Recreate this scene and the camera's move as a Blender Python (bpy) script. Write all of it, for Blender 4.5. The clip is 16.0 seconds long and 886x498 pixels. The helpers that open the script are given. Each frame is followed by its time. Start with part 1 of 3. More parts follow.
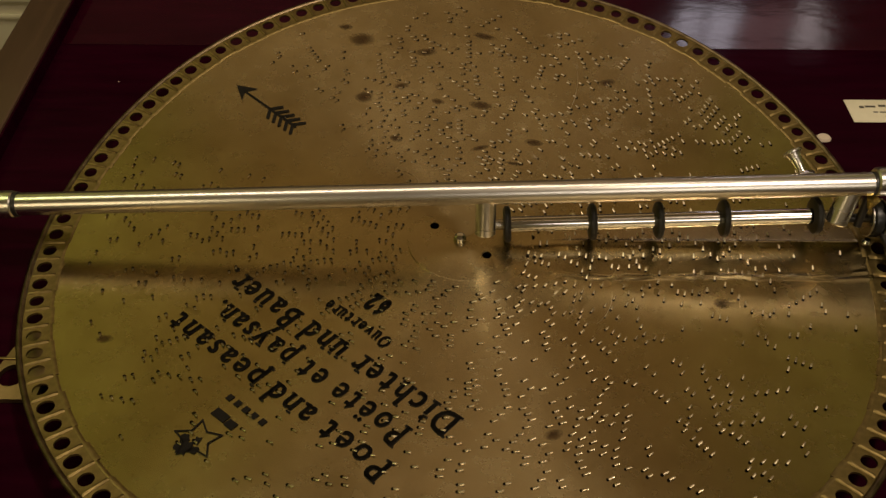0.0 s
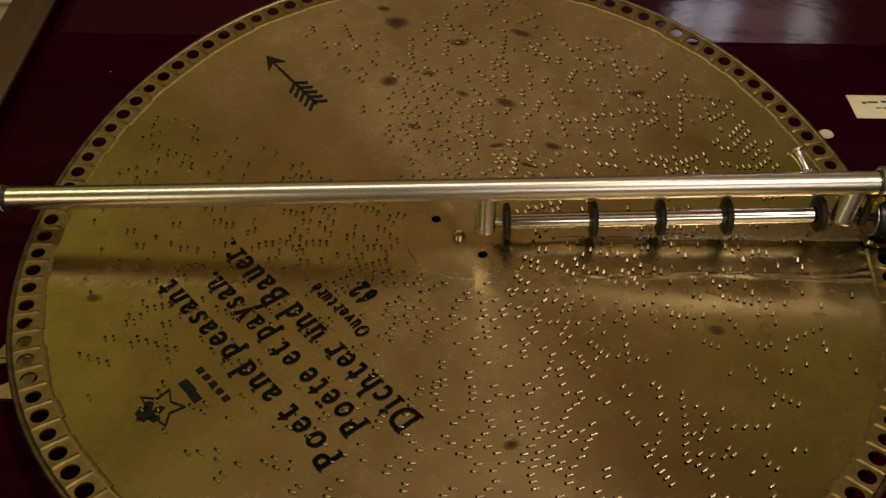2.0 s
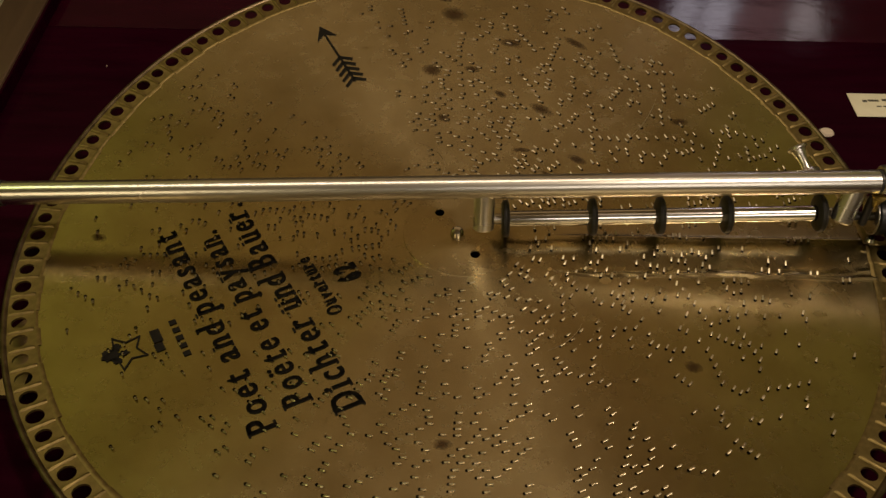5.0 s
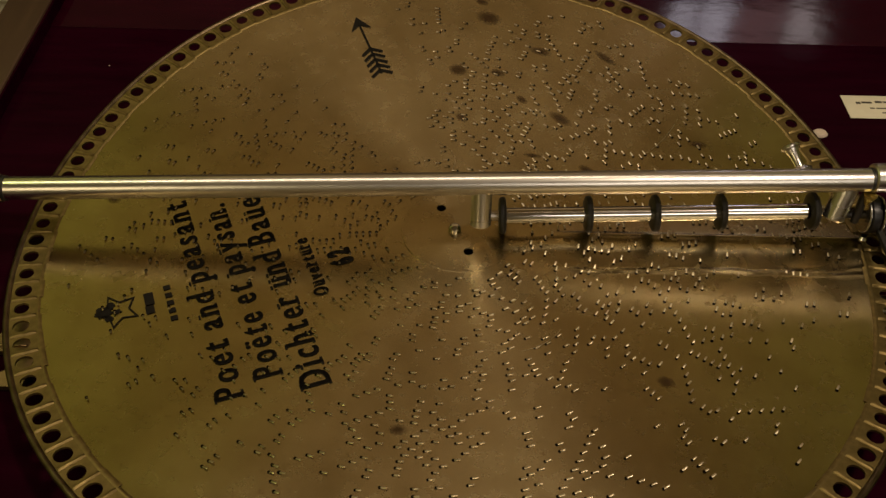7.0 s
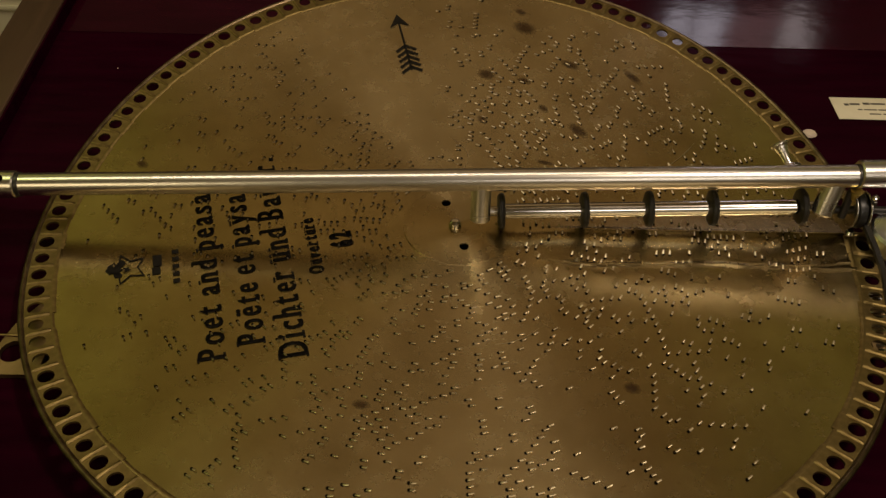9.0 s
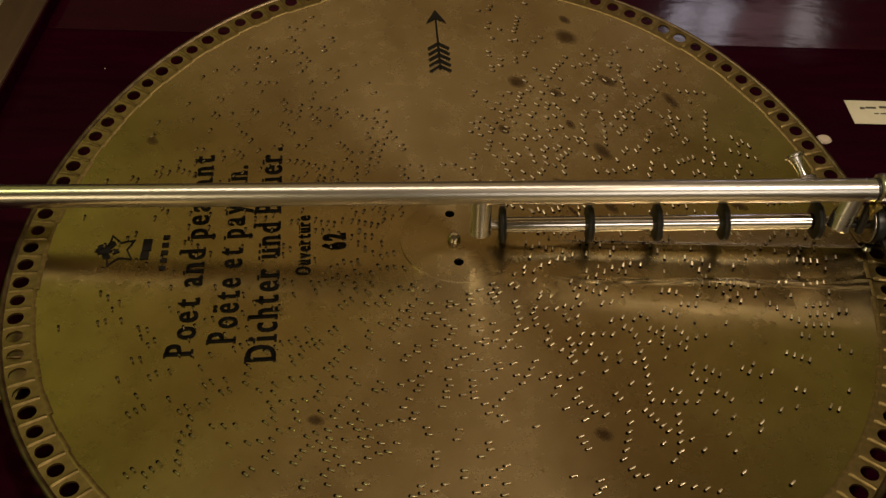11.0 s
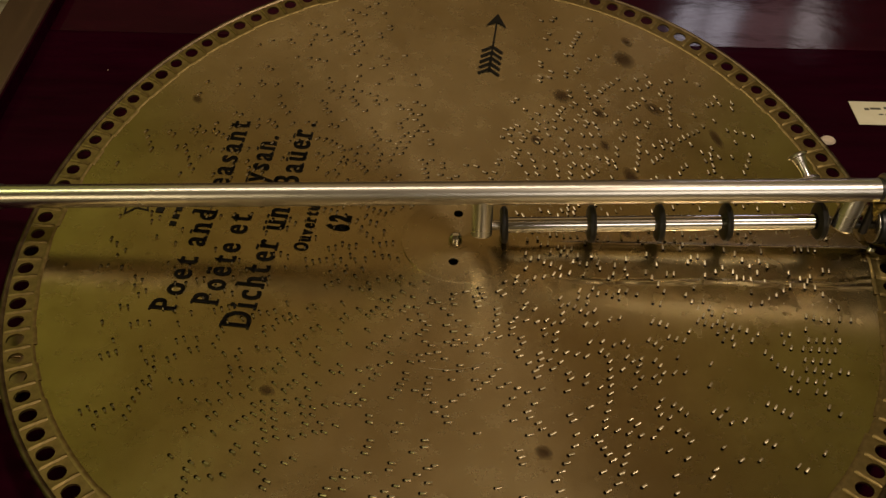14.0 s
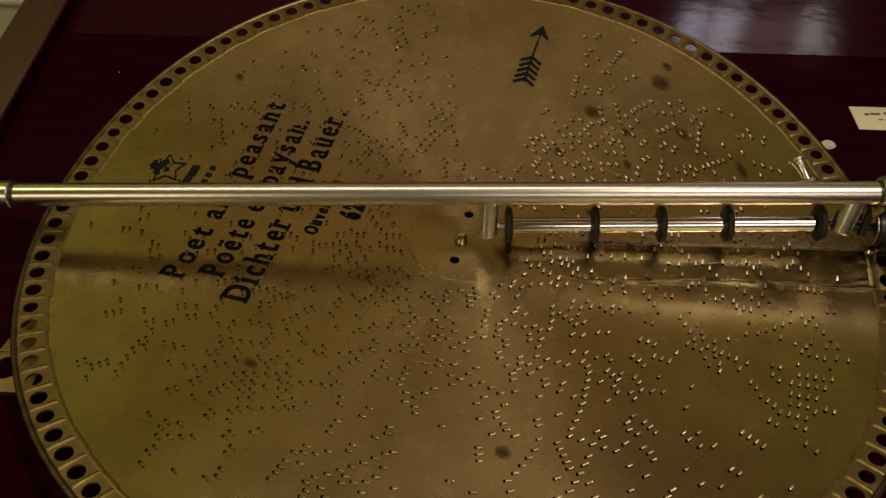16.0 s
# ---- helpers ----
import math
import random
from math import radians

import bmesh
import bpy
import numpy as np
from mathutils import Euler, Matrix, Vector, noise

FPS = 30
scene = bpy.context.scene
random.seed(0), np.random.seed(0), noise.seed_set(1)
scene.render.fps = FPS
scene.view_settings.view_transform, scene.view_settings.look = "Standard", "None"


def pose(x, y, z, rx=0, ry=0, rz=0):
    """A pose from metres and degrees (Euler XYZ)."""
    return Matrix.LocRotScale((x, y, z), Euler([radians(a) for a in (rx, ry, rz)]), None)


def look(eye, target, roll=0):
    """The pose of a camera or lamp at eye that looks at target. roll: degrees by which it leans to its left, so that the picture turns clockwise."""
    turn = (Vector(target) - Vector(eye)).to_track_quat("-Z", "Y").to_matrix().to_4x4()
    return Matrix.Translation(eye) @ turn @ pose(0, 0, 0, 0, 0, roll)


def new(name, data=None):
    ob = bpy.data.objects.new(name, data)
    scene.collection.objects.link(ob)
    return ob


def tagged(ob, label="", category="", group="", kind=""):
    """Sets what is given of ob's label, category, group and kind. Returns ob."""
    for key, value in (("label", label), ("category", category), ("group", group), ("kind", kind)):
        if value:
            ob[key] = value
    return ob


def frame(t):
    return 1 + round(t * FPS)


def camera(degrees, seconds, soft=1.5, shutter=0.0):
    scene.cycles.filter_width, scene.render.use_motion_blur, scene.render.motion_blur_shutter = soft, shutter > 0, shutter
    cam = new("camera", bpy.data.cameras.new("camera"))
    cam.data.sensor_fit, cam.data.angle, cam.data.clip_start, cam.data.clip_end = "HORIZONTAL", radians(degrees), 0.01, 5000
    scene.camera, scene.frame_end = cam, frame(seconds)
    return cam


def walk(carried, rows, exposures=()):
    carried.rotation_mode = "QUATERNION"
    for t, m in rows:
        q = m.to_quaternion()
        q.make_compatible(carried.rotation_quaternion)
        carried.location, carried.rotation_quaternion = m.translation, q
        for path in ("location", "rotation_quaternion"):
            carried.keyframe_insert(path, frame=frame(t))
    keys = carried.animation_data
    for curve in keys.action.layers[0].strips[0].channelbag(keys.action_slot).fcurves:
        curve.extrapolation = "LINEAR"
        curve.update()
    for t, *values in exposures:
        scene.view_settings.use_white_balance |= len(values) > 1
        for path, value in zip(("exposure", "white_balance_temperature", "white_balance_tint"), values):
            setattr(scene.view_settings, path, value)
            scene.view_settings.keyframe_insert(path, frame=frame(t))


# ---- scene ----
# A disc musical box seen from above: the steel tune sheet is pressed down along the bar, so it bends into
# a shallow trough whose shape stays in place while the metal turns through it.
# z = 0 is the sheet under the bar; the floor of the room is 0.95 m below.
cam = camera(52.11, 16.0, soft=1.4)
walk(cam, [
    (0.0, pose(-0.0183, -0.4514, 0.4590, 43.915, -0.473, 0.105)),
    (0.5, pose(-0.0211, -0.4479, 0.4589, 43.603, -0.816, 0.006)),
    (1.0, pose(-0.0209, -0.4440, 0.4593, 43.467, -0.913, 0.002)),
    (1.5, pose(-0.0208, -0.4423, 0.4596, 43.302, -0.939, 0.076)),
    (2.0, pose(-0.0232, -0.4392, 0.4569, 43.052, -1.064, -0.050)),
    (2.5, pose(-0.0228, -0.4338, 0.4566, 42.805, -0.997, -0.104)),
    (3.0, pose(-0.0246, -0.4293, 0.4570, 42.452, -1.202, -0.181)),
    (3.5, pose(-0.0235, -0.4295, 0.4534, 42.576, -1.233, -0.103)),
    (4.0, pose(-0.0238, -0.4311, 0.4535, 42.725, -1.299, -0.000)),
    (6.5, pose(-0.0238, -0.4444, 0.4549, 43.080, -1.479, 0.020)),
    (7.0, pose(-0.0228, -0.4474, 0.4538, 43.383, -1.557, 0.125)),
    (7.5, pose(-0.0211, -0.4507, 0.4558, 43.367, -1.423, 0.220)),
    (8.0, pose(-0.0199, -0.4553, 0.4574, 43.540, -1.299, 0.194)),
    (8.5, pose(-0.0195, -0.4629, 0.4616, 43.819, -1.158, 0.270)),
    (9.0, pose(-0.0255, -0.4696, 0.4598, 44.102, -1.669, -0.022)),
    (11.5, pose(-0.0220, -0.4290, 0.4550, 42.689, -1.644, 0.222)),
    (12.0, pose(-0.0218, -0.4310, 0.4529, 42.876, -1.620, 0.245)),
    (12.5, pose(-0.0220, -0.4384, 0.4554, 43.028, -1.547, 0.361)),
    (13.0, pose(-0.0202, -0.4364, 0.4535, 43.229, -1.567, 0.459)),
    (13.5, pose(-0.0193, -0.4340, 0.4533, 43.197, -1.453, 0.478)),
    (14.0, pose(-0.0191, -0.4346, 0.4530, 43.190, -1.377, 0.491)),
    (14.5, pose(-0.0207, -0.4363, 0.4582, 42.981, -1.387, 0.498)),
    (15.0, pose(-0.0216, -0.4411, 0.4527, 43.538, -1.498, 0.455)),
    (15.5, pose(-0.0213, -0.4461, 0.4538, 43.769, -1.540, 0.639)),
    (16.0, pose(-0.0210, -0.4455, 0.4577, 43.586, -1.470, 0.854)),
], exposures=[(0.0, -0.1), (4.0, -0.18), (9.0, -0.26), (16.0, -0.26)])

# ---- light ----
world = bpy.data.worlds.new("room_air")
world.use_nodes = True
world.node_tree.nodes["Background"].inputs[0].default_value = (1.0, 0.86, 0.66, 1)
world.node_tree.nodes["Background"].inputs[1].default_value = 0.02
scene.world = world


def area_lamp(name, m, size_x, size_y, watts, colour):
    data = bpy.data.lights.new(name, "AREA")
    data.shape, data.size, data.size_y, data.energy, data.color = "RECTANGLE", size_x, size_y, watts, colour
    ob = new(name, data)
    ob.matrix_world = m
    return ob


area_lamp("ceiling_lamp_light", look((0.72, -0.5, 1.60), (0.0, 0.0, 0.0)), 0.14, 0.14, 13.0, (1.0, 0.81, 0.62))
area_lamp("ceiling_strip_light", pose(-0.3, 0.2, 1.60), 1.5, 0.2, 7.6, (1.0, 0.80, 0.58))
# unseen light from behind, placed for the bar's front highlight; no known fixture
area_lamp("rear_right_light", look((0.7, -1.9, 1.20), (0.0, 0.0, 0.0)), 1.0, 0.7, 6.0, (1.0, 0.87, 0.72))
# warm fill added to gild the left of the bar
area_lamp("rear_left_fill", look((-1.2, -1.9, 1.10), (-0.1, 0.0, 0.0)), 0.75, 0.8, 5.0, (1.0, 0.80, 0.46))
# green-tinted fill added to colour what the disc's left end reflects
area_lamp("green_fill_light", look((-1.3, 0.2, 1.58), (-1.2, 0.6, 0.0)), 0.5, 0.5, 3.4, (0.88, 1.0, 0.28))


# ---- materials ----
def material(name):
    m = bpy.data.materials.new(name)
    m.use_nodes = True
    nt = m.node_tree
    return m, nt, nt.nodes["Principled BSDF"]


def node(nt, kind, **values):
    n = nt.nodes.new(kind)
    for k, v in values.items():
        n.inputs[k.replace("_", " ")].default_value = v
    return n


def ramp(nt, fac, stops):
    r = nt.nodes.new("ShaderNodeValToRGB")
    e = r.color_ramp.elements
    while len(e) < len(stops):
        e.new(0.5)
    for el, (at, c) in zip(e, stops):
        el.position, el.color = at, (*c, 1)
    nt.links.new(fac, r.inputs[0])
    return r


def grain(nt, scale, detail=4.0, stretch=(1, 1, 1), rough=0.55):
    tc = nt.nodes.new("ShaderNodeTexCoord")
    mp = nt.nodes.new("ShaderNodeMapping")
    mp.inputs["Scale"].default_value = stretch
    no = node(nt, "ShaderNodeTexNoise", Scale=scale, Detail=detail, Roughness=rough)
    nt.links.new(tc.outputs["Object"], mp.inputs[0])
    nt.links.new(mp.outputs[0], no.inputs["Vector"])
    return no.outputs["Fac"]


def relief(nt, bsdf, heights):
    last = None
    for fac, strength, distance in heights:
        b = node(nt, "ShaderNodeBump", Strength=strength, Distance=distance)
        nt.links.new(fac, b.inputs["Height"])
        if last:
            nt.links.new(last, b.inputs["Normal"])
        last = b.outputs[0]
    nt.links.new(last, bsdf.inputs["Normal"])


def plain(name, dark, light, rough, metal=0.0, scale=60.0, bump=0.15, distance=0.0004, coat=0.0, stretch=(1, 1, 1), rough_var=0.08):
    m, nt, b = material(name)
    fine, broad = grain(nt, scale, stretch=stretch), grain(nt, scale * 0.13, 3.0, stretch)
    mix = nt.nodes.new("ShaderNodeMath")
    mix.operation = "MULTIPLY_ADD"
    mix.inputs[1].default_value, mix.inputs[2].default_value = 0.5, 0.0
    nt.links.new(fine, mix.inputs[0])
    add = nt.nodes.new("ShaderNodeMath")
    add.operation = "MULTIPLY_ADD"
    add.inputs[1].default_value = 0.5
    nt.links.new(broad, add.inputs[0])
    nt.links.new(mix.outputs[0], add.inputs[2])
    c = ramp(nt, add.outputs[0], [(0.3, dark), (0.7, light)])
    nt.links.new(c.outputs[0], b.inputs["Base Color"])
    r = ramp(nt, broad, [(0.3, (rough - rough_var,) * 3), (0.7, (rough + rough_var,) * 3)])
    nt.links.new(r.outputs[0], b.inputs["Roughness"])
    b.inputs["Metallic"].default_value = metal
    b.inputs["Coat Weight"].default_value = coat
    b.inputs["Coat Roughness"].default_value = 0.06
    if bump:
        relief(nt, b, [(fine, bump, distance)])
    return m


def sheet_metal():
    """Brushed, tarnished tune sheet: circular scratches, cloudy patina, slight buckles."""
    m, nt, b = material("sheet_metal")
    tc = nt.nodes.new("ShaderNodeTexCoord")
    sep = nt.nodes.new("ShaderNodeSeparateXYZ")
    nt.links.new(tc.outputs["Object"], sep.inputs[0])
    comb = nt.nodes.new("ShaderNodeCombineXYZ")
    nt.links.new(sep.outputs[0], comb.inputs[0])
    nt.links.new(sep.outputs[1], comb.inputs[1])
    length = nt.nodes.new("ShaderNodeVectorMath")
    length.operation = "LENGTH"
    nt.links.new(comb.outputs[0], length.inputs[0])
    rings = node(nt, "ShaderNodeTexNoise", Scale=900.0, Detail=3.0)
    rings.noise_dimensions = "1D"
    nt.links.new(length.outputs["Value"], rings.inputs["W"])
    cloud, fine = grain(nt, 9.0, 5.0), grain(nt, 90.0, 4.0)
    buckle = grain(nt, 6.0, 1.0)
    c = ramp(nt, cloud, [(0.25, SHEET_DARK), (0.5, SHEET_MID), (0.8, SHEET_LIGHT)])
    # handling marks: brown specks and cloudy smears
    specks = ramp(nt, grain(nt, 210.0, 5.0, rough=0.7), [(0.62, (1, 1, 1)), (0.74, (0.45, 0.36, 0.26))])
    smear = ramp(nt, grain(nt, 24.0, 6.0, rough=0.65), [(0.3, (0.8, 0.77, 0.72)), (0.62, (1, 1, 1))])
    mixes = []
    for other in (specks, smear):
        mx = nt.nodes.new("ShaderNodeMix")
        mx.data_type, mx.blend_type = "RGBA", "MULTIPLY"
        mx.inputs[0].default_value = 1.0
        nt.links.new(mixes[-1].outputs[2] if mixes else c.outputs[0], mx.inputs[6])
        nt.links.new(other.outputs[0], mx.inputs[7])
        mixes.append(mx)
    nt.links.new(mixes[-1].outputs[2], b.inputs["Base Color"])
    r = ramp(nt, fine, [(0.3, (SHEET_ROUGH - 0.015,) * 3), (0.75, (SHEET_ROUGH + 0.03,) * 3)])
    nt.links.new(r.outputs[0], b.inputs["Roughness"])
    b.inputs["Metallic"].default_value = 1.0
    b.inputs["Anisotropic"].default_value = SHEET_ANISO
    b.inputs["Anisotropic Rotation"].default_value = 0.25
    tan = nt.nodes.new("ShaderNodeTangent")
    tan.direction_type, tan.axis = "RADIAL", "Z"
    nt.links.new(tan.outputs[0], b.inputs["Tangent"])
    relief(nt, b, [(buckle, 0.12, 0.004), (rings.outputs["Fac"], 0.012, 0.0002)])
    return m


SHEET_DARK, SHEET_MID, SHEET_LIGHT = (0.36, 0.28, 0.135), (0.48, 0.38, 0.20), (0.57, 0.47, 0.26)
SHEET_ROUGH, SHEET_ANISO = 0.26, 0.8

SHEET = sheet_metal()
RIM = plain("rim_metal", (0.17, 0.122, 0.045), (0.34, 0.25, 0.098), 0.46, 1.0, 220.0, 0.25, 0.0004)
# browner and darker than the rim plate
FLANGE = plain("brown_edge", (0.10, 0.07, 0.04), (0.2, 0.15, 0.085), 0.38, 1.0, 220.0, 0.25, 0.0004)
# paler than the sheet: the ramps' highlight is put into this base colour
TONGUE = plain("highlit_metal", (0.56, 0.47, 0.31), (0.74, 0.64, 0.45), 0.3, 1.0, 900.0, 0)
# near-black colour that stands in for the shade inside openings
PIT_SHADE = plain("pit_shade", (0.002, 0.0014, 0.001), (0.006, 0.004, 0.002), 0.8, 0.0, 300.0, 0)
INK = plain("black_ink", (0.005, 0.004, 0.003), (0.014, 0.011, 0.008), 0.8, 0.0, 260.0, 0)
INK.node_tree.nodes["Principled BSDF"].inputs["Specular IOR Level"].default_value = 0.15
PIT_SHADE.node_tree.nodes["Principled BSDF"].inputs["Specular IOR Level"].default_value = 0.0
NICKEL = plain("nickel", (0.62, 0.58, 0.52), (0.84, 0.80, 0.74), 0.28, 1.0, 70.0, 0.05, 0.0003, stretch=(0.15, 1, 1), rough_var=0.05)
CHROME = plain("chrome", (0.7, 0.68, 0.65), (0.85, 0.83, 0.8), 0.1, 1.0, 120.0, 0.05, 0.0002, rough_var=0.04)
BRASS = plain("brass", (0.2, 0.135, 0.06), (0.33, 0.23, 0.11), 0.42, 1.0, 120.0, 0.15, 0.0004)
BRASS_BRIGHT = plain("bright_brass", (0.55, 0.42, 0.12), (0.75, 0.6, 0.2), 0.3, 1.0, 120.0, 0.1, 0.0003)
STEEL_BRIGHT = plain("bright_steel", (0.72, 0.72, 0.72), (0.9, 0.9, 0.9), 0.3, 1.0, 60.0, 0.15, 0.0005)
RUBBER = plain("black_rubber", (0.006, 0.006, 0.006), (0.02, 0.018, 0.016), 0.42, 0.0, 200.0, 0.15, 0.0003)
STEEL_DARK = plain("dark_steel", (0.02, 0.018, 0.016), (0.06, 0.055, 0.05), 0.35, 0.6, 90.0, 0.15, 0.0004)
MAHOGANY = plain("mahogany", (0.008, 0.0005, 0.0026), (0.023, 0.0012, 0.0072), 0.5, 0.0, 55.0, 0.2, 0.0006, coat=0.04, stretch=(0.25, 1.6, 1))
WALNUT = plain("brown_moulding", (0.035, 0.017, 0.009), (0.07, 0.036, 0.02), 0.4, 0.0, 60.0, 0.2, 0.0006, coat=0.2, stretch=(1.6, 0.2, 1))
CREAM = plain("cream_paint", (0.62, 0.56, 0.42), (0.7, 0.64, 0.5), 0.55, 0.0, 14.0, 0.08, 0.001)
DARK_BOARD = plain("dark_reflector", (0.02, 0.011, 0.008), (0.045, 0.025, 0.017), 0.7, 0.0, 20.0, 0.2, 0.001, stretch=(1, 1, 0.2))
TAN = plain("tan_reflector", (0.41, 0.305, 0.17), (0.49, 0.37, 0.215), 0.7, 0.0, 18.0, 0.1, 0.001)
OLIVE = plain("olive_reflector", (0.42, 0.44, 0.14), (0.5, 0.52, 0.18), 0.6, 0.0, 14.0, 0.08, 0.001)
CEILING = plain("ceiling_paint", (0.285, 0.222, 0.14), (0.355, 0.28, 0.185), 0.8, 0.0, 9.0, 0.08, 0.001)


def varnish(m):
    """Orange-peel ripples in the clear coat."""
    nt = m.node_tree
    b = nt.nodes["Principled BSDF"]
    bump = node(nt, "ShaderNodeBump", Strength=0.22, Distance=0.0022)
    nt.links.new(grain(nt, 24.0, 4.0, (0.6, 1, 1), 0.6), bump.inputs["Height"])
    nt.links.new(bump.outputs[0], b.inputs["Coat Normal"])
    b.inputs["Coat Roughness"].default_value = 0.13


MAHOGANY_GLOSSY = plain("mahogany_glossy", (0.014, 0.0008, 0.0036), (0.034, 0.0018, 0.0090), 0.5, 0.0, 55.0, 0.2, 0.0006, coat=1.0, stretch=(0.25, 1.6, 1))
for wood in (MAHOGANY, MAHOGANY_GLOSSY):
    varnish(wood)
    wood.node_tree.nodes["Principled BSDF"].inputs["Specular IOR Level"].default_value = 0.0
CARPET = plain("brown_carpet", (0.09, 0.05, 0.03), (0.16, 0.1, 0.06), 0.95, 0.0, 120.0, 0.6, 0.004)
PAPER = plain("cream_card", (0.66, 0.6, 0.44), (0.74, 0.69, 0.53), 0.6, 0.0, 90.0, 0.1, 0.0003)
PRINT = plain("card_print", (0.05, 0.045, 0.035), (0.1, 0.09, 0.07), 0.7, 0.0, 400.0, 0)
IVORY = plain("ivory", (0.55, 0.44, 0.34), (0.68, 0.57, 0.45), 0.4, 0.0, 200.0, 0.1, 0.0003)


def stain_material():
    """Brown tarnish that thins out toward an uneven edge."""
    m, nt, b = material("tarnish")
    b.inputs["Base Color"].default_value = (0.07, 0.034, 0.012, 1)
    b.inputs["Metallic"].default_value, b.inputs["Roughness"].default_value = 0.7, 0.5
    tc = nt.nodes.new("ShaderNodeTexCoord")
    dist = nt.nodes.new("ShaderNodeVectorMath")
    dist.operation = "LENGTH"
    sub = nt.nodes.new("ShaderNodeVectorMath")
    sub.operation = "MULTIPLY_ADD"
    sub.inputs[1].default_value, sub.inputs[2].default_value = (2, 2, 0), (-1, -1, 0)
    nt.links.new(tc.outputs["Generated"], sub.inputs[0])
    nt.links.new(sub.outputs[0], dist.inputs[0])
    no = grain(nt, 420.0, 4.0)
    add = nt.nodes.new("ShaderNodeMath")
    add.operation = "MULTIPLY_ADD"
    add.inputs[1].default_value = 0.9
    nt.links.new(no, add.inputs[0])
    nt.links.new(dist.outputs["Value"], add.inputs[2])
    a = ramp(nt, add.outputs[0], [(0.75, (0.95,) * 3), (1.0, (0.5,) * 3), (1.3, (0, 0, 0))])
    sc = nt.nodes.new("ShaderNodeMath")
    sc.operation = "MULTIPLY"
    sc.inputs[1].default_value = 0.75
    half = nt.nodes.new("ShaderNodeMath")
    half.operation = "MULTIPLY"
    half.inputs[1].default_value = 0.7
    nt.links.new(add.outputs[0], half.inputs[0])
    nt.links.new(half.outputs[0], a.inputs[0])
    a.color_ramp.elements[0].position, a.color_ramp.elements[1].position, a.color_ramp.elements[2].position = 0.5, 0.75, 0.98
    nt.links.new(a.outputs[0], sc.inputs[0])
    nt.links.new(sc.outputs[0], b.inputs["Alpha"])
    return m


TARNISH = stain_material()


def glow(name, colour, strength):
    m, nt, b = material(name)
    b.inputs["Emission Color"].default_value, b.inputs["Emission Strength"].default_value = (*colour, 1), strength
    b.inputs["Base Color"].default_value = (0.3, 0.3, 0.3, 1)
    return m


# ---- mesh helpers ----
def mesh_of(name, bm, mat, smooth=28):
    bmesh.ops.recalc_face_normals(bm, faces=bm.faces)
    me = bpy.data.meshes.new(name)
    bm.to_mesh(me)
    bm.free()
    for one in mat if isinstance(mat, tuple) else (mat,):
        me.materials.append(one)
    if smooth:
        me.shade_smooth()
        me.set_sharp_from_angle(angle=radians(smooth))
    return me


def part(name, bm, mat, parent=None, label="", m=None, smooth=28):
    ob = new(name, mesh_of(name, bm, mat, smooth))
    ob.parent = parent
    if m is not None:
        ob.matrix_basis = m
    return tagged(ob, label)


def thing(name, label, category, m=None, kind="", group=""):
    ob = new(name)
    ob.empty_display_size = 0.02
    if m is not None:
        ob.matrix_basis = m
    return tagged(ob, label, category, group, kind)


def add_box(bm, lo, hi, bevel=0.0):
    made = bmesh.ops.create_cube(bm, size=1.0)["verts"]
    for v in made:
        v.co = Vector([lo[i] + (v.co[i] + 0.5) * (hi[i] - lo[i]) for i in range(3)])
    if bevel:
        edges = list({e for v in made for e in v.link_edges})
        bmesh.ops.bevel(bm, geom=edges, offset=bevel, segments=2, profile=0.5, affect="EDGES")
    return bm


def box(lo, hi, bevel=0.0):
    return add_box(bmesh.new(), lo, hi, bevel)


def add_lathe(bm, profile, m=Matrix(), n=32):
    """Revolves (radius, height) pairs about the local z axis; radius 0 closes an end."""
    rings = []
    for r, h in profile:
        if r <= 1e-6:
            rings.append([bm.verts.new(m @ Vector((0, 0, h)))])
        else:
            rings.append([bm.verts.new(m @ Vector((r * math.cos(2 * math.pi * k / n), r * math.sin(2 * math.pi * k / n), h))) for k in range(n)])
    for a, b in zip(rings, rings[1:]):
        for k in range(n):
            j = (k + 1) % n
            if len(a) == 1 and len(b) == 1:
                continue
            if len(a) == 1:
                bm.faces.new((a[0], b[k], b[j]))
            elif len(b) == 1:
                bm.faces.new((a[k], a[j], b[0]))
            else:
                bm.faces.new((a[k], a[j], b[j], b[k]))
    return bm


def lathe(profile, m=Matrix(), n=32):
    return add_lathe(bmesh.new(), profile, m, n)


def rod_profile(r, length, b=0.0008):
    return [(0, 0), (r - b, 0), (r, b), (r, length - b), (r - b, length), (0, length)]


def along(a, b):
    """The pose whose z axis runs from a to b."""
    a, b = Vector(a), Vector(b)
    return Matrix.Translation(a) @ (b - a).to_track_quat("Z", "Y").to_matrix().to_4x4()


def rod(a, b, r, n=32, bevel=0.0008):
    return lathe(rod_profile(r, (Vector(b) - Vector(a)).length, bevel), along(a, b), n)


def prism(points, z0, z1):
    bm = bmesh.new()
    low = [bm.verts.new((x, y, z0)) for x, y in points]
    top = [bm.verts.new((x, y, z1)) for x, y in points]
    bm.faces.new(low[::-1])
    bm.faces.new(top)
    for k in range(len(points)):
        j = (k + 1) % len(points)
        bm.faces.new((low[k], low[j], top[j], top[k]))
    return bm


